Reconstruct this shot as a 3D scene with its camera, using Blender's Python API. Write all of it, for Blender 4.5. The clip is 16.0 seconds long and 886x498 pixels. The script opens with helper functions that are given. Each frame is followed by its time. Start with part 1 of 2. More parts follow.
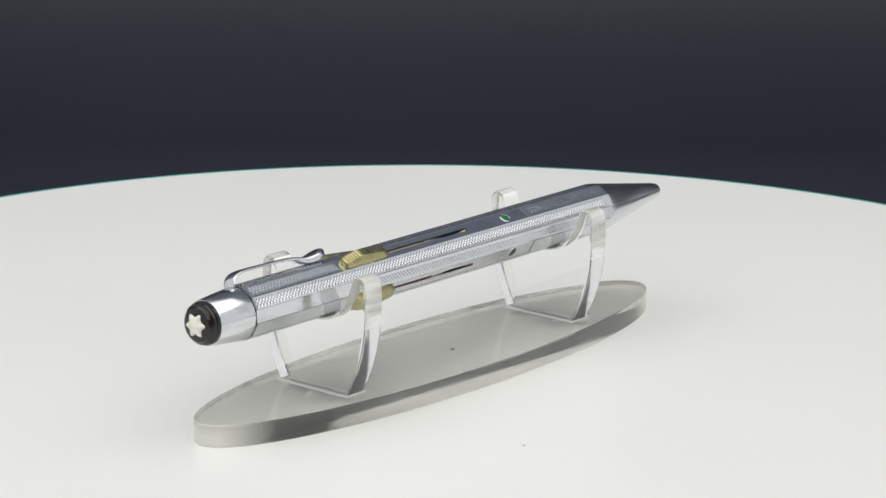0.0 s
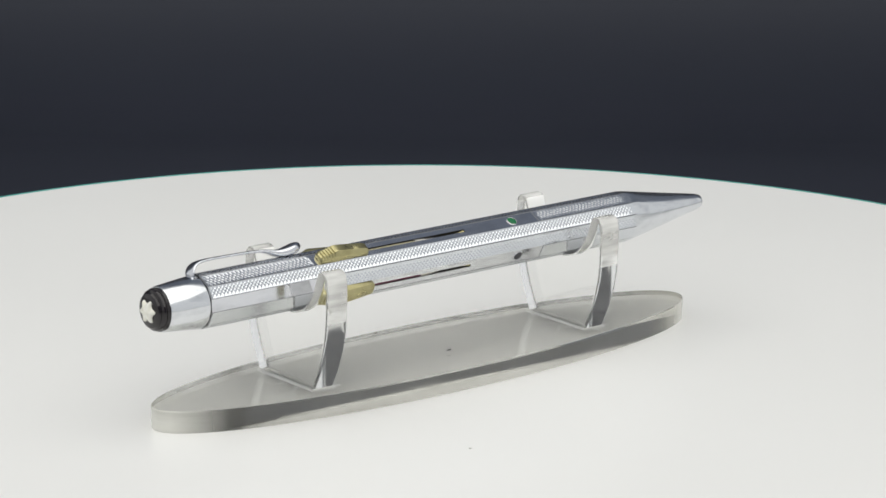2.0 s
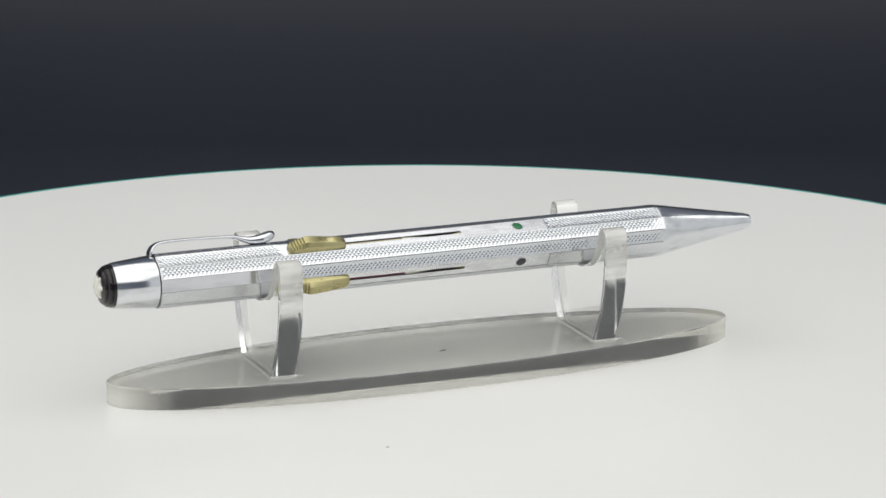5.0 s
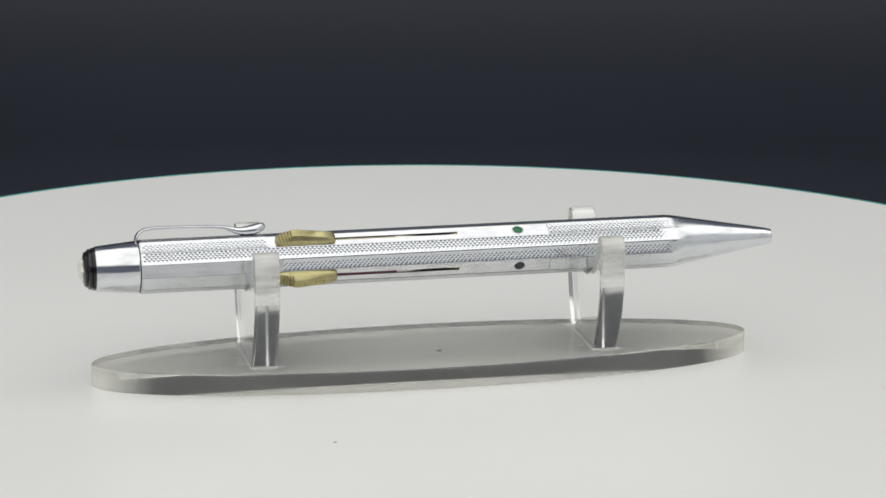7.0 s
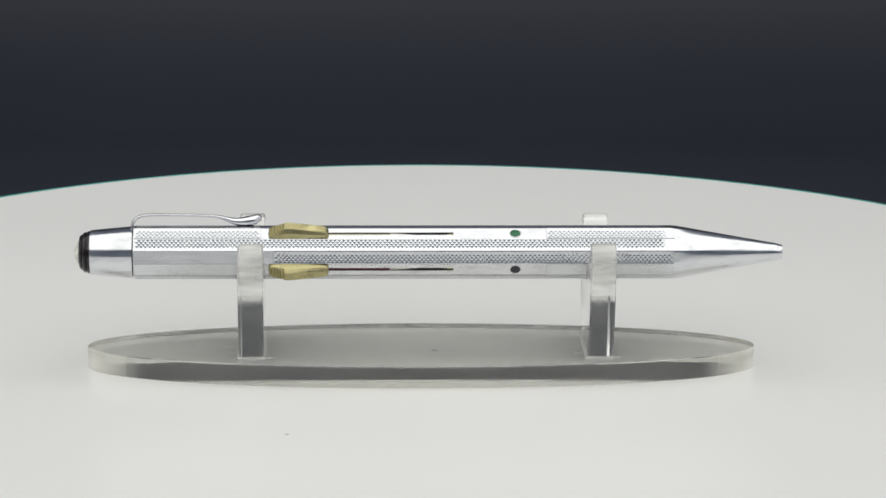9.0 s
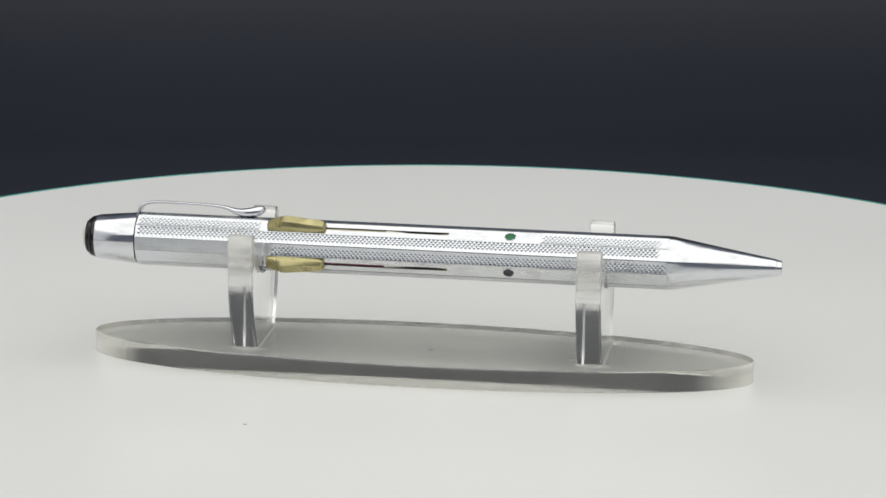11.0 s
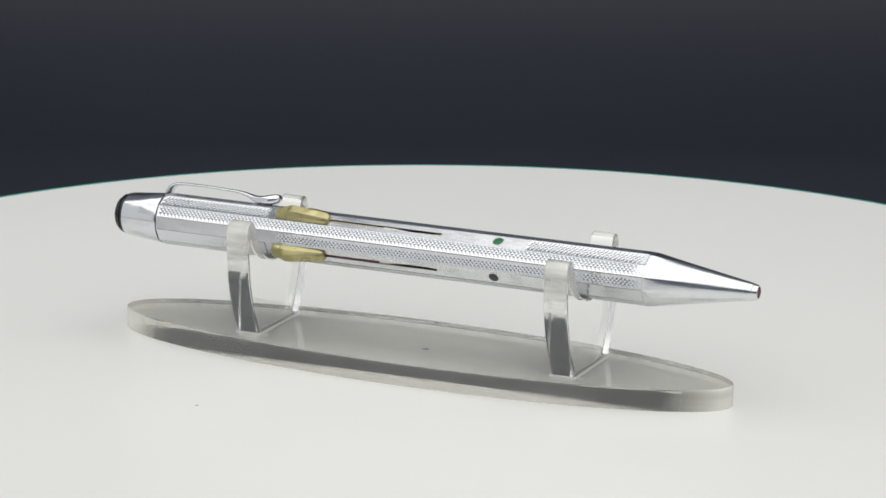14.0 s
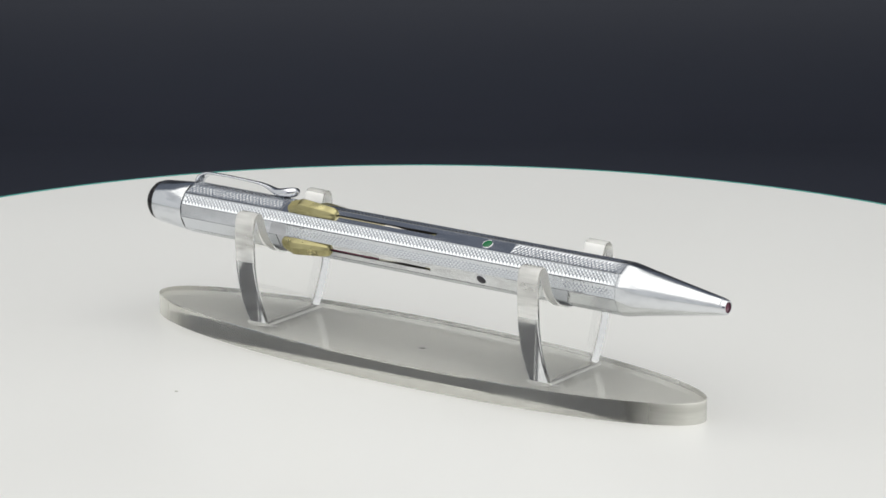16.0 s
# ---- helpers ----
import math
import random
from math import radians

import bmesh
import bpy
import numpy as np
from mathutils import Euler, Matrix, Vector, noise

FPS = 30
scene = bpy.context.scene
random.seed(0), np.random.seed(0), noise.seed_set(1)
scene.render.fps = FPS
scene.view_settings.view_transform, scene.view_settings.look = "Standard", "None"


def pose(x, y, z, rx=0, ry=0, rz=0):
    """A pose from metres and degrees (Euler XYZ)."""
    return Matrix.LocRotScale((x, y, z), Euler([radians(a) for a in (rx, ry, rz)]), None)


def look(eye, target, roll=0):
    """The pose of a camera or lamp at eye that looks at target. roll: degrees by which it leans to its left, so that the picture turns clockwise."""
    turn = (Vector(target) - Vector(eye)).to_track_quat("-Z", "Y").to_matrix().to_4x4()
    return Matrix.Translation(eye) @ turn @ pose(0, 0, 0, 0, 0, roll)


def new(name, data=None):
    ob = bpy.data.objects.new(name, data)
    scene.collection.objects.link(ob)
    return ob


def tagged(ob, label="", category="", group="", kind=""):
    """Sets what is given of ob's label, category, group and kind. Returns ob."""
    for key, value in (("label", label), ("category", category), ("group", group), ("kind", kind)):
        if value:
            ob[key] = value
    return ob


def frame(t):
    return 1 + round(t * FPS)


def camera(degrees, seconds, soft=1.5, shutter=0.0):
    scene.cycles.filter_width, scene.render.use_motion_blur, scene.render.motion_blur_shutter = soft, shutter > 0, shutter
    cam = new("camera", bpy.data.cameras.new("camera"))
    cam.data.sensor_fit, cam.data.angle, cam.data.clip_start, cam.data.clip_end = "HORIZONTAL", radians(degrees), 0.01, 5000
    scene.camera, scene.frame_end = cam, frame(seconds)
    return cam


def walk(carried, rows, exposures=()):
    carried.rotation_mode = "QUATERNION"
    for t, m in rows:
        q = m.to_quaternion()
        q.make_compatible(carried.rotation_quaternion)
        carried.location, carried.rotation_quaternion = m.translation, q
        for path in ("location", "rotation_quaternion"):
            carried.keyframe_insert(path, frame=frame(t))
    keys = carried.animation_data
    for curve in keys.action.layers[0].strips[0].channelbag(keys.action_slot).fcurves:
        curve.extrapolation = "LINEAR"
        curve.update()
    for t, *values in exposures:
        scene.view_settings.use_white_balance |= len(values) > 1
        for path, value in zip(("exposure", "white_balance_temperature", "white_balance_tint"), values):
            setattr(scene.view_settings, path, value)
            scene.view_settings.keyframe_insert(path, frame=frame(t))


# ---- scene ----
import itertools

SECONDS = 16.0
MM = 0.001

# ---- camera: on a stand, does not move ----
cam = camera(14.774, SECONDS, soft=1.6)
EYE, AIM = (0.0, -0.63033, 0.19025), (0.00067, -0.00214, 0.02330)
walk(cam, [(0.0, look(EYE, AIM, 0.432)), (SECONDS, look(EYE, AIM, 0.432))],
     exposures=[(0.0, 0.08), (3.5, 0.02), (4.2, 0.01), (6.4, -0.15), (7.0, -0.18), (9.0, -0.14), (11.5, -0.15), (12.5, -0.10), (14.5, -0.02), (15.1, -0.04), (SECONDS, 0.0)])

# ---- world and lamps ----
world = bpy.data.worlds.new("dim_studio")
scene.world = world
world.use_nodes = True
wn = world.node_tree.nodes["Background"]
wn.inputs[0].default_value = (0.955, 0.975, 0.985, 1)
wn.inputs[1].default_value = 0.74


def area_lamp(name, eye, target, sx, sy, watts, colour):
    data = bpy.data.lights.new(name, "AREA")
    data.shape, data.size, data.size_y = "RECTANGLE", sx, sy
    data.energy, data.color = watts, colour
    ob = new(name, data)
    ob.matrix_world = look(eye, target)
    return ob


area_lamp("softbox_lamp", (0.0, -0.45, 0.64), (0.0, -0.45, 0.0), 1.45, 1.5, 7.1, (1.0, 0.975, 0.905))

# ---- materials ----


def material(name, colour, rough=0.5, metal=0.0, **extra):
    m = bpy.data.materials.new(name)
    m.use_nodes = True
    b = m.node_tree.nodes["Principled BSDF"]
    b.inputs["Base Color"].default_value = (*colour, 1)
    b.inputs["Roughness"].default_value = rough
    b.inputs["Metallic"].default_value = metal
    for key, value in extra.items():
        b.inputs[key.replace("_", " ")].default_value = value
    return m


def link(m, a, out, b, into):
    m.node_tree.links.new(a.outputs[out], b.inputs[into])


def noise_node(m, scale, detail=4.0, stretch=(1, 1, 1)):
    nodes = m.node_tree.nodes
    co, mp, nz = nodes.new("ShaderNodeTexCoord"), nodes.new("ShaderNodeMapping"), nodes.new("ShaderNodeTexNoise")
    mp.inputs["Scale"].default_value = stretch
    nz.inputs["Scale"].default_value, nz.inputs["Detail"].default_value = scale, detail
    link(m, co, "Object", mp, "Vector")
    link(m, mp, "Vector", nz, "Vector")
    return nz


def vary(m, into, nz, low, high, a=0.35, b=0.65):
    """Lets a noise run an input of the surface from low to high."""
    r = m.node_tree.nodes.new("ShaderNodeValToRGB")
    r.color_ramp.elements[0].position, r.color_ramp.elements[1].position = a, b
    low = low if isinstance(low, tuple) else (low,) * 3
    high = high if isinstance(high, tuple) else (high,) * 3
    r.color_ramp.elements[0].color, r.color_ramp.elements[1].color = (*low, 1), (*high, 1)
    link(m, nz, "Fac", r, "Fac")
    link(m, r, "Color", m.node_tree.nodes["Principled BSDF"], into)


def bump(m, nz, strength, distance):
    b = m.node_tree.nodes.new("ShaderNodeBump")
    b.inputs["Strength"].default_value, b.inputs["Distance"].default_value = strength, distance
    link(m, nz, "Fac", b, "Height")
    link(m, b, "Normal", m.node_tree.nodes["Principled BSDF"], "Normal")


CHROME = material("chrome", (0.65, 0.66, 0.695), 0.1, 1.0)
vary(CHROME, "Roughness", noise_node(CHROME, 900, 6, (0.15, 1, 1)), 0.07, 0.16)
bump(CHROME, noise_node(CHROME, 900, 6, (0.5, 1, 1)), 0.16, 0.00003)
vary(CHROME, "Base Color", noise_node(CHROME, 420, 7, (0.35, 1, 1)), (0.56, 0.57, 0.60), (0.68, 0.69, 0.725), 0.30, 0.52)
SATIN = material("worn_chrome", (0.66, 0.675, 0.70), 0.2, 1.0)
vary(SATIN, "Roughness", noise_node(SATIN, 900, 6, (0.12, 1, 1)), 0.11, 0.22)
vary(SATIN, "Base Color", noise_node(SATIN, 520, 8, (0.4, 1, 1)), (0.55, 0.565, 0.59), (0.69, 0.705, 0.73), 0.30, 0.52)
bump(SATIN, noise_node(SATIN, 1800, 5, (0.03, 1, 1)), 0.35, 0.00003)

ENGRAVED = material("engraved_chrome", (0.68, 0.70, 0.73), 0.16, 1.0)
vary(ENGRAVED, "Roughness", noise_node(ENGRAVED, 700, 4), 0.15, 0.25)

# Dark grey metal for the sloping sides round each engraved panel.
DARK_GROOVE = material("dark_groove", (0.22, 0.225, 0.235), 0.4, 0.9)
BRASS = material("brass", (0.60, 0.52, 0.24), 0.25, 1.0)
vary(BRASS, "Base Color", noise_node(BRASS, 350, 5), (0.40, 0.36, 0.185), (0.49, 0.445, 0.24))
vary(BRASS, "Roughness", noise_node(BRASS, 500, 3), 0.27, 0.38)

BLACK = material("black_resin", (0.010, 0.0075, 0.009), 0.16)
vary(BLACK, "Roughness", noise_node(BLACK, 800, 4), 0.10, 0.25)
IVORY = material("ivory_resin", (0.78, 0.76, 0.66), 0.25)
vary(IVORY, "Base Color", noise_node(IVORY, 900, 4), (0.72, 0.71, 0.62), (0.83, 0.82, 0.77))
GREEN = material("green_enamel", (0.012, 0.13, 0.045), 0.25)
DARK_ENAMEL = material("black_enamel", (0.035, 0.033, 0.042), 0.3)
SLOT = material("slot_inside", (0.02, 0.018, 0.018), 0.5, 0.2)
PLUM = material("plum_lacquer", (0.13, 0.014, 0.045), 0.3)
OLIVE = material("tarnished_rod", (0.34, 0.31, 0.21), 0.35, 0.8)
STEEL = material("bare_steel_rod", (0.55, 0.53, 0.48), 0.3, 1.0)
SEAM = material("dark_seam", (0.05, 0.05, 0.05), 0.4, 0.8)
DIRT = material("dark_speck", (0.03, 0.03, 0.03), 0.8)
DUST = material("grey_dust", (0.45, 0.45, 0.42), 0.9)

ACRYLIC = material("clear_acrylic", (1.0, 1.0, 0.99), 0.02, 0.0, IOR=1.49, Transmission_Weight=1.0)
vary(ACRYLIC, "Roughness", noise_node(ACRYLIC, 60, 3), 0.0, 0.02)
SAWN = material("sawn_acrylic_edge", (0.80, 0.795, 0.735), 0.15, 0.0, IOR=1.54, Transmission_Weight=0.90)
vary(SAWN, "Roughness", noise_node(SAWN, 700, 6, (0.08, 0.08, 1)), 0.03, 0.2)
vary(SAWN, "Base Color", noise_node(SAWN, 450, 7, (0.1, 0.1, 1)), (0.66, 0.655, 0.60), (0.88, 0.875, 0.815), 0.3, 0.6)
# Edge goes milky towards both ends, putting light gathered there into the material.
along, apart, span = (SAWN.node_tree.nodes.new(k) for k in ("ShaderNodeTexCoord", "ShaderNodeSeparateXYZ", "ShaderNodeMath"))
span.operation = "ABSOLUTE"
dulled = SAWN.node_tree.nodes.new("ShaderNodeMapRange")
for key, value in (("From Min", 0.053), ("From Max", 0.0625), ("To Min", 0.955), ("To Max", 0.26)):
    dulled.inputs[key].default_value = value
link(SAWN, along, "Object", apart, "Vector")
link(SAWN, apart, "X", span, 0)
link(SAWN, span, 0, dulled, "Value")
link(SAWN, dulled, "Result", SAWN.node_tree.nodes["Principled BSDF"], "Transmission Weight")
FROSTED = material("frosted_acrylic_edge", (0.98, 0.975, 0.95), 0.25, 0.0, IOR=1.49, Transmission_Weight=0.50)
vary(FROSTED, "Roughness", noise_node(FROSTED, 250, 3), 0.12, 0.24)
vary(FROSTED, "Transmission Weight", noise_node(FROSTED, 420, 3, (0.12, 0.25, 1)), 0.38, 0.78)
WHITENED = material("whitened_notch_edge", (0.96, 0.955, 0.94), 0.4, 0.0, IOR=1.49, Transmission_Weight=0.08)
vary(WHITENED, "Roughness", noise_node(WHITENED, 500, 4), 0.3, 0.5)
MILKY = material("flamed_acrylic_edge", (0.98, 0.98, 0.95), 0.1, 0.0, IOR=1.49, Transmission_Weight=0.97)
vary(MILKY, "Roughness", noise_node(MILKY, 300, 5), 0.06, 0.16)
bump(SAWN, noise_node(SAWN, 1500, 6, (0.06, 0.06, 1)), 0.08, 0.00003)

# Even grey tint stands in for shade under the plate, whose shadow is off.
CLEAR_TINT = material("shade_tinted_acrylic", (0.895, 0.90, 0.885), 0.02, 0.0, IOR=1.54, Transmission_Weight=1.0)
vary(CLEAR_TINT, "Roughness", noise_node(CLEAR_TINT, 60, 3), 0.0, 0.02)
# Clear glue of the beads, also used for the patches imitating reflections.
GLUE_GLINT = material("dried_clear_glue_and_glint", (0.92, 0.92, 0.90), 0.15, 0.0, IOR=1.45, Transmission_Weight=0.55)

WHITE = material("white_back_painted_glass", (0.80, 0.80, 0.785), 0.28)
vary(WHITE, "Base Color", noise_node(WHITE, 9, 3), (0.80, 0.80, 0.79), (0.81, 0.81, 0.80))
vary(WHITE, "Roughness", noise_node(WHITE, 14, 2), 0.30, 0.34)
GLASS_EDGE = material("teal_glass_edge", (0.10, 0.42, 0.38), 0.15)
BODY = material("turntable_plastic", (0.03, 0.03, 0.035), 0.5)
CLOTH = material("black_backdrop_paper", (0.02, 0.021, 0.027), 0.4)
vary(CLOTH, "Base Color", noise_node(CLOTH, 3, 5), (0.0195, 0.0222, 0.0335), (0.0245, 0.0275, 0.0405))

LAMINATE = material("pale_laminate", (0.62, 0.62, 0.60), 0.4)
vary(LAMINATE, "Base Color", noise_node(LAMINATE, 5, 4), (0.60, 0.60, 0.58), (0.64, 0.64, 0.62))
# Dark grey of the two unseen walls added for the chrome to mirror.
ADDED_WALL_GREY = material("added_wall_dark_grey", (0.12, 0.14, 0.18), 0.7)
vary(ADDED_WALL_GREY, "Base Color", noise_node(ADDED_WALL_GREY, 2, 4), (0.17, 0.195, 0.25), (0.205, 0.23, 0.285))

# ---- mesh helpers ----


def smooth(me, degrees=30):
    me.shade_smooth()
    me.set_sharp_from_angle(angle=radians(degrees))


def mesh(verts, faces, mats, picks=None, angle=30, scale=MM):
    me = bpy.data.meshes.new("mesh")
    me.from_pydata([tuple(c * scale for c in v) for v in verts], [], faces)
    for m in mats if isinstance(mats, (list, tuple)) else [mats]:
        me.materials.append(m)
    if picks:
        for p, k in zip(me.polygons, picks):
            p.material_index = k
    bm = bmesh.new()
    bm.from_mesh(me)
    bmesh.ops.recalc_face_normals(bm, faces=bm.faces)
    bm.to_mesh(me)
    bm.free()
    smooth(me, angle)
    return me


def part(name, me, parent, label=""):
    ob = new(name, me)
    ob.parent = parent
    return tagged(ob, label)


def bevel(ob, width, segments=2):
    b = ob.modifiers.new("bevel", "BEVEL")
    b.width, b.segments, b.limit_method, b.angle_limit = width, segments, "ANGLE", radians(40)


def loft(sections, closed=True, caps=True):
    """Rings of points, one after another, joined by quads."""
    n = len(sections[0])
    verts = [p for s in sections for p in s]
    faces = []
    for i in range(len(sections) - 1):
        for j in range(n if closed else n - 1):
            k = (j + 1) % n
            faces.append((i * n + j, i * n + k, (i + 1) * n + k, (i + 1) * n + j))
    if caps:
        faces.append(tuple(range(n - 1, -1, -1)))
        faces.append(tuple((len(sections) - 1) * n + j for j in range(n)))
    return verts, faces


def radial(phi, r, v=0.0):
    """y and z of a point of the pen's section: phi degrees up from the front, r out from the axis, v sideways."""
    a = radians(phi)
    return -r * math.cos(a) + v * math.sin(a), r * math.sin(a) + v * math.cos(a)


def lathe(profile, n=64):
    return [[(x, *radial(360 * j / n, r)) for j in range(n)] for x, r in profile]


# ---- backdrop, table and turntable ----
def backdrop():
    line = [(0.24, -0.10), (0.60, -0.10)]
    line += [(0.60 + 0.17 * math.sin(radians(a)), -0.10 + 0.17 * (1 - math.cos(radians(a)))) for a in range(6, 91, 6)]
    line += [(0.77, 0.50)]
    rows = [[(x, y, z) for y, z in line] for x in (-1.3, 1.3)]
    v, f = loft(rows, closed=False, caps=False)
    ob = new("backdrop", mesh(v, f, CLOTH, scale=1.0))
    s = ob.modifiers.new("thickness", "SOLIDIFY")
    s.thickness, s.offset = 0.004, -1
    tagged(ob, "matt black photographic backdrop sheet sweeping up from the table", "backdrop", kind="structure")
    for x, y, z in ((0.0629, 0.6556, -0.0906), (-0.0465, 0.6556, -0.0906), (-0.1381, 0.6458, -0.0937)):
        rings = [[(1000 * x + q * 0.35 * math.cos(a), 1000 * y + q * 0.6 * math.sin(a), 1000 * z + 0.05 + h) for a in np.linspace(0, 5.5, 9)] for q, h in ((1, 0.0), (0.6, 0.3))]
        v, f = loft(rings)
        part("lint", mesh(v, f, DUST), ob, "tiny pale fleck of lint")


backdrop()


# Out of view; added as support, pale so that the chrome mirrors it bright.
def table():
    v, f = loft([[(x, y, z) for x, y in ((-1.3, -1.2), (1.3, -1.2), (1.3, 1.1), (-1.3, 1.1))] for z in (-0.135, -0.1042)])
    ob = new("table", mesh(v, f, LAMINATE, scale=1.0))
    bevel(ob, 0.003)
    tagged(ob, "unseen pale laminate table added under the turntable and backdrop sheet", "table", kind="structure")


table()


# Out of view; added so that upward chrome sides mirror something dark.
def added_wall_back():
    v, f = loft([[(x, y, z) for x, y in ((-2.6, 1.35), (2.6, 1.35), (2.6, 1.45), (-2.6, 1.45))] for z in (-0.9, 3.0)])
    tagged(new("added_wall_back", mesh(v, f, ADDED_WALL_GREY, scale=1.0)), "unseen dark grey wall added behind the backdrop to darken chrome reflections", "wall", kind="structure")


added_wall_back()


# Out of view; added to give the chrome a dark streak to mirror.
def added_wall_front():
    v, f = loft([[(x, y, z) for x, y in ((-1.4, -1.8), (1.4, -1.8), (1.4, -1.7), (-1.4, -1.7))] for z in (-0.9, 0.9)])
    tagged(new("added_wall_front", mesh(v, f, ADDED_WALL_GREY, scale=1.0)), "unseen low dark grey wall added facing the backdrop to darken chrome reflections", "wall", kind="structure")


added_wall_front()

DISC_R = 164.4


def turntable():
    disc = new("turntable")
    prof = [(DISC_R - 0.6, -5.0), (DISC_R, -4.6), (DISC_R, -0.3), (DISC_R - 0.3, 0.0), (DISC_R - 1.3, 0.0)]
    n = 256
    rings = [[(r * math.cos(2 * math.pi * j / n), r * math.sin(2 * math.pi * j / n), z) for j in range(n)] for r, z in prof]
    v, f = loft(rings)
    picks = [0 if i >= 4 * n else 1 for i in range(len(f))]
    part("disc", mesh(v, f, [WHITE, GLASS_EDGE], picks), disc)
    ring = [[(r * math.cos(2 * math.pi * j / 96), r * math.sin(2 * math.pi * j / 96), z) for j in range(96)]
            for r, z in [(62, -5.2), (66, -12), (88, -80), (92, -84), (92, -104.0)]]
    v, f = loft(ring)
    part("pedestal", mesh(v, f, BODY), disc, "dark plastic turntable foot")
    for x, y, r in ((-28.6, -44.4, 0.38),):
        v, f = loft([[(x + q * r * math.cos(a), y + q * r * 0.7 * math.sin(a), z) for a in np.linspace(0, 5.5, 9)] for q, z in ((1, 0.01), (0.7, 0.12))])
        part("speck", mesh(v, f, DUST), disc, "tiny speck of dust")
    return tagged(disc, "round white glass turntable with a teal glass edge", "turntable")


TURNTABLE = turntable()

# ---- acrylic stand ----
STAND_AT = (-3.26, -1.83, 0.06)
BASE_A, BASE_B, BASE_H = 63.9, 15.0, 4.14
PEN_Y = -2.2


def holder(parent, x):
    """A clear plate across the base with bowed sides and a rounded notch for the pencil."""
    half = [(0, 17.85), (1.6, 17.92), (3.2, 18.2), (4.6, 18.75), (5.8, 19.55), (6.8, 20.55), (7.7, 21.8), (8.4, 23.2), (9.0, 24.8), (9.35, 25.8), (9.75, 26.5), (10.4, 26.95),
            (11.1, 27.0), (11.9, 26.75), (12.45, 26.1), (12.75, 25.0), (12.85, 23.0), (12.8, 20.5), (12.6, 17.5), (12.45, 16.0), (12.2, 14.6), (11.55, 11.8), (10.6, 9.0), (9.5, 6.5), (8.3, 4.2)]
    line = [(-r, z + (0.15 if z > 24 else 0.0)) for r, z in half[:0:-1]] + [(r, z + (0.45 if z > 24 else 0.0)) for r, z in half]
    y, w = PEN_Y - STAND_AT[1], 2.4
    v, f = loft([[(x + s, r + y, z) for r, z in line] for s in (-w, w)])
    f = [q for q in f if max(v[i][2] for i in q) > 4.5]
    picks = []
    for q in f[:-2]:
        out = max(abs(v[i][1] - y) for i in q)
        picks.append(1 if min(v[i][2] for i in q) < 17.2 else 3 if out < 9.8 else 2)
    picks += [0, 0]
    ob = part("holder", mesh(v, f, [ACRYLIC, MILKY, FROSTED, WHITENED], picks, angle=35), parent, "notched clear acrylic plate cradling the pencil")
    bevel(ob, 0.0005, 4)
    rings = []
    for grow, z in ((0.4, BASE_H + 0.005), (0.28, BASE_H + 0.08), (0.1, BASE_H + 0.25), (-0.4, BASE_H + 0.25)):
        g = [(-w - grow, -8.3 - grow), (w + grow, -8.3 - grow), (w + grow, 8.3 + grow), (-w - grow, 8.3 + grow)]
        rings.append([(x + a, y + b, z) for a, b in g])
    v, f = loft(rings, caps=False)
    part("glue_bead", mesh(v, f, GLUE_GLINT), ob, "whitish bead of dried glue")
    # Thin pale patches modelled in place of bright reflections round the plate's foot.
    ragged = random.Random(int(100 + x))
    for dx, dy, a, b in ((-3.6, -5.2, 1.1, 0.55), (-4.4, -1.0, 1.3, 0.4), (-3.4, 5.6, 0.8, 0.5), (3.3, -8.0, 0.9, 0.7), (0.2, -9.4, 1.9, 0.5)):
        rim = [1 + ragged.uniform(-0.3, 0.3) for _ in range(14)]
        rings = [[(x + dx + q * a * c * math.cos(2 * math.pi * k / 14), y + dy + q * b * c * math.sin(2 * math.pi * k / 14), BASE_H + h) for k, c in enumerate(rim)]
                 for q, h in ((1.0, 0.004), (0.85, 0.05), (0.4, 0.08))]
        v, f = loft(rings)
        part("foot_glint", mesh(v, f, GLUE_GLINT), ob, "thin pale patch standing in for a bright reflection")
    return ob


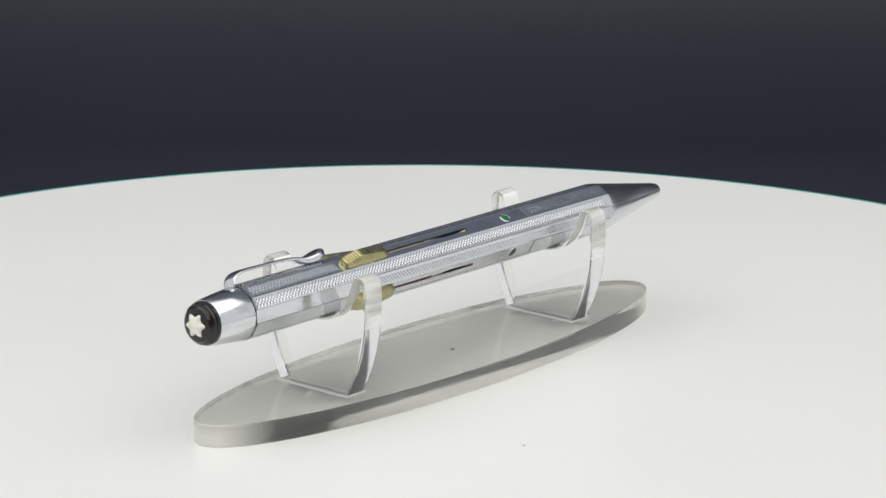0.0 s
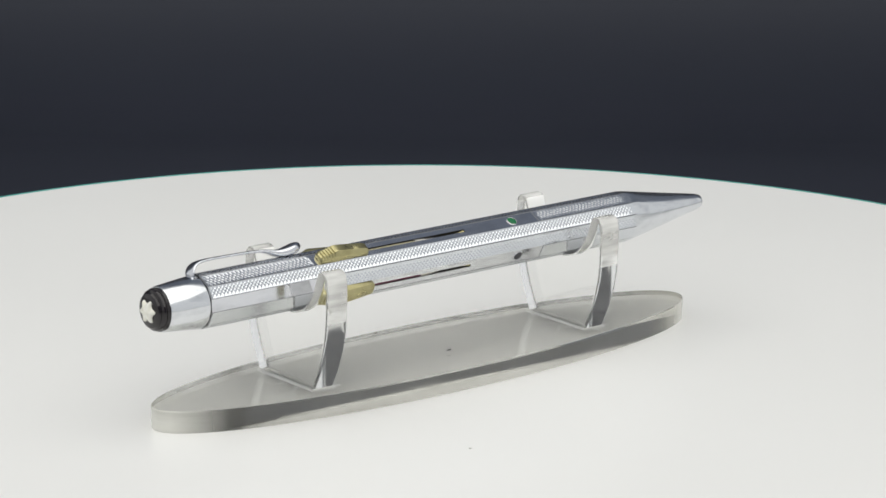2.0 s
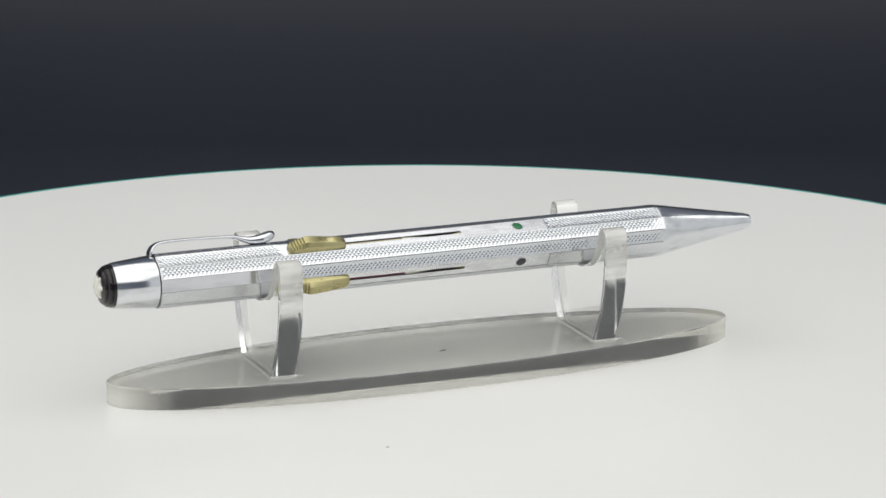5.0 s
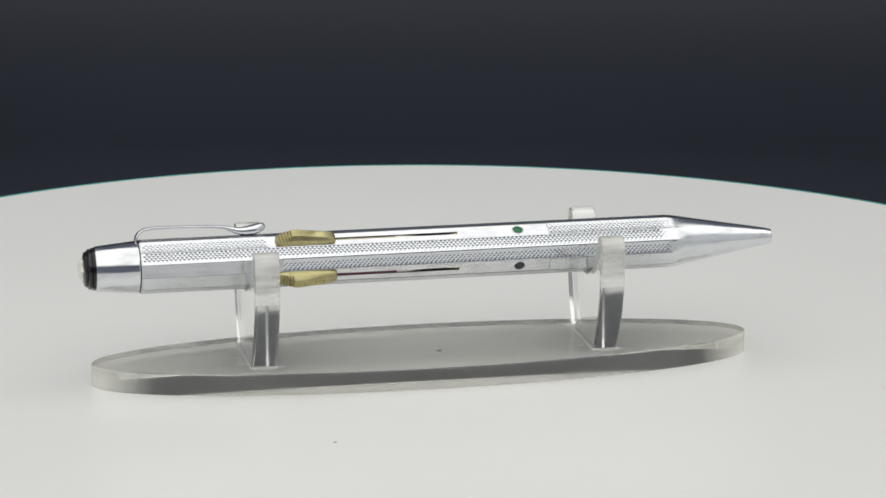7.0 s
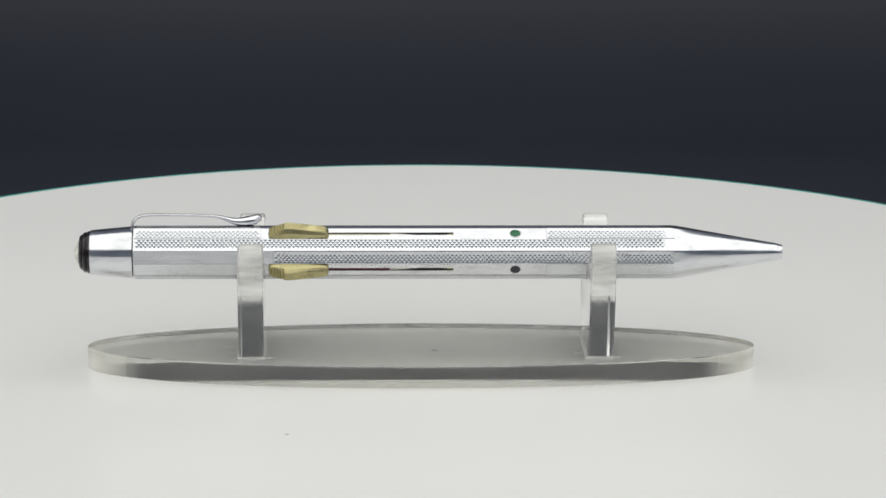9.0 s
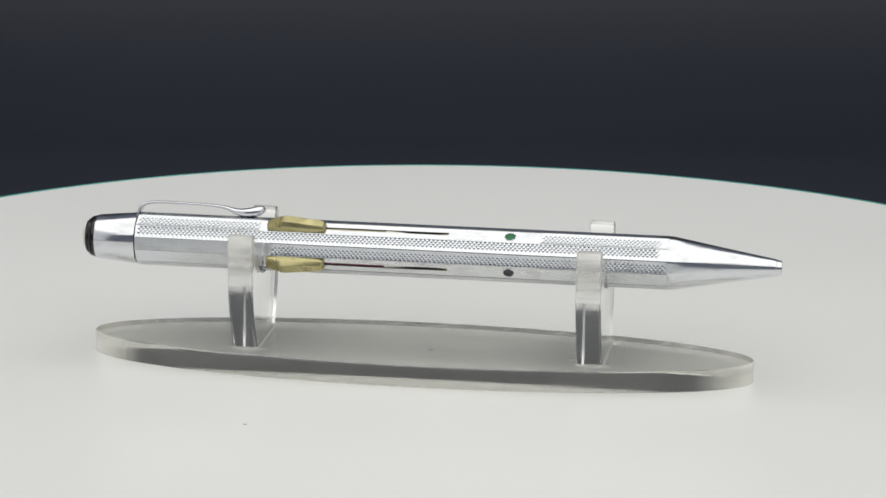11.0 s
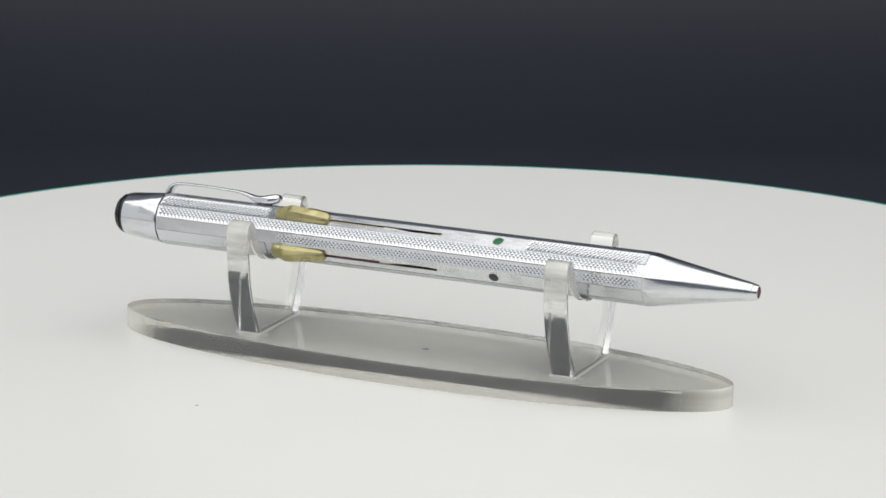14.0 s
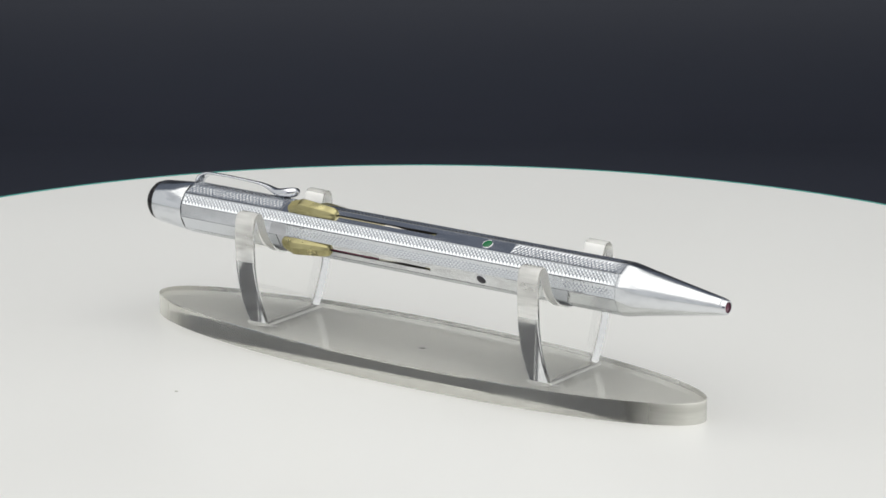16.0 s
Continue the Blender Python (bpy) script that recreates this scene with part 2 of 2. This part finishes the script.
def display_stand():
    stand = new("display_stand")
    stand.location = [c * MM for c in STAND_AT]
    n = 320
    rings = []
    chip = random.Random(7)
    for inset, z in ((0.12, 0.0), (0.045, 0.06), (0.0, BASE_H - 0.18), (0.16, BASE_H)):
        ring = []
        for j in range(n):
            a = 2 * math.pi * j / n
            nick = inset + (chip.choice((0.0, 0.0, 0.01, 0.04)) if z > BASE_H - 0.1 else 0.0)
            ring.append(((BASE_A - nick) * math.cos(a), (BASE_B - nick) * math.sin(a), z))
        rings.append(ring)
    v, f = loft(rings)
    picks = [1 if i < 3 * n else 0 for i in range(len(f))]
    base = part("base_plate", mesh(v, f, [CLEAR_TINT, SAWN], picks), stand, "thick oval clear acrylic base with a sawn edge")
    # Plate casts no shadow; its grey tint stands in for the missing shade.
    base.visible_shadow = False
    for x, y, z, r in ((-47.5, 3.8, BASE_H + 0.01, 0.28), (-2.8, 13.8, BASE_H + 0.01, 0.5), (2.4, -2.4, 2.6, 0.75), (-40, -5.5, BASE_H + 0.01, 0.18), (-8, -14.0, BASE_H + 0.01, 0.3)):
        v, f = loft([[(x + q * r * math.cos(a), y + q * r * 0.55 * math.sin(a + 0.4), z + h) for a in np.linspace(0, 5.6, 9)] for q, h in ((1, 0.0), (0.7, 0.1))])
        part("speck", mesh(v, f, DIRT), base, "small dark speck")
    for x in (-35.75, 30.3):
        holder(stand, x - STAND_AT[0])
    return tagged(stand, "clear acrylic pen stand with an oval base and two cradles", "pen stand")


STAND = display_stand()

# ---- the pencil; x runs along it to the tip ----
PEN_Z = 22.72
BAR_R = 4.97
TILT = 61.7
FACETS = []
for q in range(4):
    c = TILT + 90 * q
    FACETS += [(c, 17.0, "slot"), (c + 31.0, 14.0, "plain"), (c + 59.0, 14.0, "plain")]
BAR_0, BAR_1 = -58.0, 44.3
SLOT_0, SLOT_1, SLOT_W = -32.6, 2.45, 0.34


def facet_frame(phi, half):
    return BAR_R * math.cos(radians(half)), BAR_R * math.sin(radians(half))


def barrel(parent):
    v, f, picks = [], [], []

    def quad(phi, pts, k=0):
        base = len(v)
        for x, s, r in pts:
            v.append((x, *radial(phi, r, s)))
        f.append(tuple(range(base, base + 4)))
        picks.append(k)

    for i, (phi, half, kind) in enumerate(FACETS):
        ap, w = facet_frame(phi, half)
        if kind == "slot" and i != 6:
            for x0, x1, s0, s1 in ((BAR_0, SLOT_0, -w, w), (SLOT_1, BAR_1, -w, w), (SLOT_0, SLOT_1, -w, -SLOT_W), (SLOT_0, SLOT_1, SLOT_W, w)):
                quad(phi, [(x0, s0, ap), (x1, s0, ap), (x1, s1, ap), (x0, s1, ap)])
            lo = ap - 1.5
            for s in (-SLOT_W, SLOT_W):
                quad(phi, [(SLOT_0, s, ap), (SLOT_1, s, ap), (SLOT_1, s, lo), (SLOT_0, s, lo)], 1)
            for x in (SLOT_0, SLOT_1):
                quad(phi, [(x, -SLOT_W, ap), (x, SLOT_W, ap), (x, SLOT_W, lo), (x, -SLOT_W, lo)], 1)
            quad(phi, [(SLOT_0, -SLOT_W, lo), (SLOT_1, -SLOT_W, lo), (SLOT_1, SLOT_W, lo), (SLOT_0, SLOT_W, lo)], 1)
        else:
            quad(phi, [(BAR_0, -w, ap), (BAR_1, -w, ap), (BAR_1, w, ap), (BAR_0, w, ap)])
    me = bpy.data.meshes.new("barrel")
    me.from_pydata([tuple(c * MM for c in p) for p in v], [], f)
    for m in (CHROME, SLOT):
        me.materials.append(m)
    for p, k in zip(me.polygons, picks):
        p.material_index = k
    return part("barrel", me, parent, "twelve-sided chromed barrel with long slots")


def engraved_panel(parent, phi, half, x0, x1, rise=0.1):
    """A slightly raised panel with a plain border round rows of small sunk diamonds."""
    ap, w = facet_frame(phi, half)
    w -= 0.05
    top, low, rim = 0.11, -0.02, 0.12
    nu, nv = int((x1 - x0 - 2 * rim) / 0.41) // 2 * 2, 5
    u0, u1, b = x0 + rim, x1 - rim, w - rim
    v, f = [], []

    def at(x, s, r):
        v.append((x, *radial(phi, ap + r, s)))
        return len(v) - 1

    def depth(i, j):
        edge = i in (0, nu) or j in (0, nv)
        fade = min(1.0, (nu - i) / 6) if x1 > 44 else 1.0
        return top if edge or (i + j) % 2 else top - rise * fade

    grid = [[at(u0 + (u1 - u0) * i / nu, -b + 2 * b * j / nv, depth(i, j)) for j in range(nv + 1)] for i in range(nu + 1)]
    for i in range(nu):
        for j in range(nv):
            a, c, d, e = grid[i][j], grid[i + 1][j], grid[i + 1][j + 1], grid[i][j + 1]
            f += [(a, c, d), (a, d, e)] if (i + j) % 2 == 0 else [(a, c, e), (c, d, e)]
    o = [at(x0, -w, top), at(x1, -w, top), at(x1, w, top), at(x0, w, top)]
    k = [at(x0 - 0.05, -w - 0.07, low), at(x1 + 0.05, -w - 0.07, low), at(x1 + 0.05, w + 0.07, low), at(x0 - 0.05, w + 0.07, low)]
    g = [at(u0, -b, top), at(u1, -b, top), at(u1, b, top), at(u0, b, top)]
    for i in range(4):
        j = (i + 1) % 4
        f += [(k[i], k[j], o[j], o[i]), (o[i], o[j], g[j], g[i])]
    sides = {len(f) - 8 + 2 * i for i in range(4)}
    me = bpy.data.meshes.new("panel")
    me.from_pydata([tuple(c * MM for c in p) for p in v], [], f)
    me.materials.append(ENGRAVED)
    me.materials.append(DARK_GROOVE)
    for p in me.polygons:
        p.material_index = 1 if p.index in sides else 0
    return part("engraved_panel", me, parent)


SLIDER_LINE = [(-32.5, 0.45), (-32.4, 0.85), (-32.2, 1.05), (-29.4, 2.05), (-29.0, 2.12), (-28.4, 2.1), (-25.0, 1.68), (-22.2, 1.32), (-21.6, 1.12), (-21.25, 0.8), (-21.1, 0.4)]
SLIDER_PLAN = [(-32.5, 0.75), (-32.25, 1.15), (-31.7, 1.4), (-29.5, 1.52), (-26.0, 1.48), (-22.6, 1.36), (-21.8, 1.25), (-21.35, 1.05), (-21.1, 0.7)]


def along_line(line, x):
    for (x0, h0), (x1, h1) in zip(line, line[1:]):
        if x0 <= x <= x1:
            return h0 + (h1 - h0) * (x - x0) / (x1 - x0)
    return line[-1][1]


def slider(parent, phi):
    """Brass thumb slide: notched up its steep end, highest just behind the notches, sloping to the front."""
    ap, _ = facet_frame(phi, 17)
    stations = [(-32.5, 0), (-32.4, 0), (-32.25, 0)]
    for i in range(5):
        x = -32.1 + 0.54 * i
        stations += [(x, 0), (x + 0.10, 1), (x + 0.22, 1), (x + 0.32, 0)]
    stations += [(x, 0) for x in (-29.35, -29.0, -28.4, -27.0, -25.0, -23.0, -22.2, -21.9, -21.6, -21.4, -21.25, -21.1)]
    sections = []
    for x, k in stations:
        h, notch, wb = along_line(SLIDER_LINE, x), 0.26 * k, along_line(SLIDER_PLAN, x)
        wt = 0.60 * wb
        ring = [(-wb, 0.02), (-wb, h * 0.30), (-wb * 0.93, h * 0.60), (-wt - 0.05, h * 0.93 - notch), (-wt + 0.08, h - notch),
                (wt - 0.08, h - notch), (wt + 0.05, h * 0.93 - notch), (wb * 0.93, h * 0.60), (wb, h * 0.30), (wb, 0.02)]
        sections.append([(x, *radial(phi, ap + r, c)) for c, r in ring])
    v, f = loft(sections)
    ob = part("slider", mesh(v, f, BRASS, angle=14), parent, "worn brass thumb slider with notched grip")
    bevel(ob, 0.00007)
    for x, side in itertools.product((-30.2, -27.0), (-1, 1)):
        rings = [[(x + 0.27 * q * math.cos(a), *radial(phi, ap + 0.62 + 0.27 * q * math.sin(a), side * (1.42 + h))) for a in np.linspace(0, 5.85, 14)] for q, h in ((1, 0.0), (0.85, 0.12), (0.45, 0.18), (0.05, 0.2))]
        v, f = loft(rings)
        part("pin", mesh(v, f, BRASS), ob, "small brass pin head")


def slot_rod(parent, phi, x0, x1, r0, r1, m, name, thick=0.26):
    """A bar lying in a slot, r0 under the surface at its rear end and r1 at its front end."""
    ap, _ = facet_frame(phi, 17)
    n, sections = 12, []
    for k in range(7):
        q = k / 6
        x, r = x0 + (x1 - x0) * q, r0 + (r1 - r0) * q * q
        sections.append([(x, *radial(phi, ap - r + thick * math.sin(2 * math.pi * j / n), 0.29 * math.cos(2 * math.pi * j / n))) for j in range(n)])
    v, f = loft(sections)
    part(name, mesh(v, f, m), parent)


def enamel_dot(parent, phi, m, label):
    ap, _ = facet_frame(phi, 17)
    n, sections = 28, []
    for q, h in ((1.0, -0.05), (1.0, 0.03), (0.85, 0.10), (0.45, 0.15), (0.05, 0.16)):
        sections.append([(14.2 + q * 0.98 * math.cos(2 * math.pi * j / n), *radial(phi, ap + h, q * 0.98 * math.sin(2 * math.pi * j / n))) for j in range(n)])
    v, f = loft(sections)
    dot = part("colour_dot", mesh(v, f, m), parent, label)
    sections = []
    for q, h in ((0.96, 0.0), (0.97, 0.09), (1.02, 0.11), (1.10, 0.07), (1.13, -0.02)):
        sections.append([(14.2 + q * math.cos(2 * math.pi * j / n), *radial(phi, ap + h, q * math.sin(2 * math.pi * j / n))) for j in range(n)])
    v, f = loft(sections, caps=False)
    part("dot_rim", mesh(v, f, CHROME), dot, "thin chrome rim")


def corner_radius(phi):
    """Distance from the axis to the barrel's flat sides in the direction phi."""
    best = 9.0
    for c, half, _ in FACETS:
        d = (phi - c + 180) % 360 - 180
        if abs(d) <= half + 0.01:
            best = min(best, BAR_R * math.cos(radians(half)) / math.cos(radians(d)))
    return best if best < 9 else BAR_R


def nose_cone(parent):
    n, sections = 144, []
    for x, r, k in ((44.2, 5.03, 1.0), (44.5, 5.06, 1.0), (45.2, 4.98, 1.0), (46.0, 4.85, 0.85), (47.0, 4.67, 0.65), (48.5, 4.39, 0.42), (50.5, 4.03, 0.22), (53.0, 3.58, 0.08), (56.0, 3.05, 0.0),
                    (60.0, 2.36, 0.0), (63.0, 1.84, 0.0), (64.3, 1.62, 0.0), (64.4, 1.50, 0.0), (65.0, 1.42, 0.0), (65.3, 1.30, 0.0), (65.3, 1.02, 0.0), (63.0, 0.95, 0.0)):
        ring = []
        for j in range(n):
            phi = 360 * j / n
            ring.append((x, *radial(phi, r * (k * corner_radius(phi) / BAR_R + 1 - k))))
        sections.append(ring)
    v, f = loft(sections, caps=False)
    cone = part("nose_cone", mesh(v, f, SATIN, angle=16), parent, "polished tapering chrome nose")
    v, f = loft(lathe([(62.0, 0.98), (64.9, 0.98), (65.05, 0.7), (65.1, 0.1)], 32))
    part("tip_plug", mesh(v, f, PLUM), cone, "dark red tip inside the nose")


def cap(parent):
    v, f = loft(lathe([(-58.25, 4.55), (-58.25, 4.86), (-58.45, 4.93), (-62.0, 4.62), (-65.9, 4.24), (-66.25, 4.14), (-66.3, 3.6)]))
    c = part("cap", mesh(v, f, SATIN), parent, "smooth tapered chrome cap")
    v, f = loft(lathe([(-57.9, 4.55), (-58.3, 4.55)], 64))
    part("seam", mesh(v, f, SEAM), parent, "dark joint between cap and barrel")
    v, f = loft(lathe([(-66.0, 3.7), (-66.3, 4.02), (-66.75, 4.0), (-66.9, 3.72), (-67.0, 3.7), (-67.12, 3.86), (-67.5, 3.74), (-67.68, 3.42), (-67.78, 3.3), (-67.92, 3.36),
                         (-68.25, 3.1), (-68.4, 2.6), (-68.5, 2.0), (-68.55, 1.2), (-68.58, 0.1)]))
    button = part("end_button", mesh(v, f, BLACK), parent, "stepped glossy black end button")
    n, sections = 72, []
    for q, x in ((1.06, -68.0), (1.04, -68.65), (0.92, -68.95), (0.55, -69.25), (0.08, -69.38)):
        ring = []
        for j in range(n):
            a = 2 * math.pi * j / n
            r = q * 2.12 * (0.84 + 0.15 * math.cos(6 * a + 0.5) + 0.03 * math.cos(12 * a + 1.0))
            ring.append((x, r * math.cos(a), r * math.sin(a)))
        sections.append(ring)
    v, f = loft(sections)
    part("inlay", mesh(v, f, IVORY), button, "off-white lobed inlay")


CLIP_PHI = 106.7


def clip(parent):
    line = [(-58.5, 4.4, 1.5, 0.30), (-58.3, 5.3, 1.5, 0.32), (-58.0, 6.0, 1.45, 0.33), (-57.3, 6.65, 1.4, 0.33), (-56.2, 6.98, 1.35, 0.32), (-54.5, 7.08, 1.3, 0.30),
            (-51.0, 7.08, 1.2, 0.28), (-46.5, 6.98, 1.1, 0.28), (-43.0, 6.85, 1.05, 0.30), (-41.4, 6.6, 1.05, 0.36), (-40.2, 6.2, 1.15, 0.5), (-39.0, 5.8, 1.35, 0.7),
            (-37.6, 5.75, 1.75, 0.86), (-36.2, 5.9, 1.9, 0.98), (-35.2, 6.15, 1.75, 1.0), (-34.4, 6.5, 1.3, 0.85), (-33.8, 6.8, 0.8, 0.45)]
    sections = []
    for i, (x, r, w, t) in enumerate(line):
        a, b = line[max(i - 1, 0)], line[min(i + 1, len(line) - 1)]
        d = Vector((b[0] - a[0], b[1] - a[1])).normalized()
        nx, nr = -d.y, d.x
        ring = []
        for j in range(20):
            g = 2 * math.pi * j / 20
            cs, sn = math.cos(g), math.sin(g)
            cs, sn = math.copysign(abs(cs) ** 0.7, cs), math.copysign(abs(sn) ** 0.7, sn)
            ring.append((x + nx * t * sn, *radial(CLIP_PHI, r + nr * t * sn, w * cs)))
        sections.append(ring)
    v, f = loft(sections)
    ob = part("clip", mesh(v, f, CHROME, angle=50), parent, "sprung chrome pocket clip with a scooped end")
    s = ob.modifiers.new("round", "SUBSURF")
    s.levels = s.render_levels = 1


def pencil():
    pen = new("mechanical_pencil")
    pen.location = (0.0, PEN_Y * MM, PEN_Z * MM)
    body = barrel(pen)
    for i, (phi, half, kind) in enumerate(FACETS):
        if kind == "slot":
            # Diamonds are cut shallower on the lower front slotted side.
            dulled = 0.012 if phi > 300 else 0.042
            engraved_panel(body, phi, half, BAR_0 + 0.2, -34.0, dulled)
            engraved_panel(body, phi, half, 20.1, BAR_1 - 0.1, dulled)
        elif abs((phi - 1.7 + 180) % 360 - 180) < 2:
            engraved_panel(body, phi, half, -31.6, BAR_1 - 0.1)
        else:
            engraved_panel(body, phi, half, BAR_0 + 0.2, BAR_1 - 0.1, 0.11 if 80 < phi < 130 else 0.1)
    nose_cone(pen)
    cap(pen)
    clip(pen)
    for q in (0, 1, 3):
        phi = TILT + 90 * q
        slider(pen, phi)
        slot_rod(pen, phi, -22.0, -9.7, 0.34, 0.36, PLUM if q == 3 else OLIVE, "slide_bar")
        slot_rod(pen, phi, -9.6, -2.0, 0.12, 1.15, STEEL, "leaf_spring", 0.12)
        slot_rod(pen, phi, -3.2, 2.3, 1.0, 0.30, BRASS, "slide_stop")
    enamel_dot(pen, TILT, GREEN, "green enamel colour dot")
    enamel_dot(pen, TILT - 90, DARK_ENAMEL, "black enamel colour dot")
    return tagged(pen, "chromed engraved multi-colour mechanical pencil lying on the clear stand", "mechanical pencil")


PEN = pencil()

# ---- the turn of the table and of what stands on it ----
TURN_0, TURN_RATE = 49.612, -5.3098


def motions():
    for thing in (TURNTABLE, STAND, PEN):
        rest = Matrix.Translation(thing.location)
        walk(thing, [(0.5 * i, pose(0, 0, 0, 0, 0, TURN_0 + TURN_RATE * 0.5 * i) @ rest) for i in range(33)])


motions()
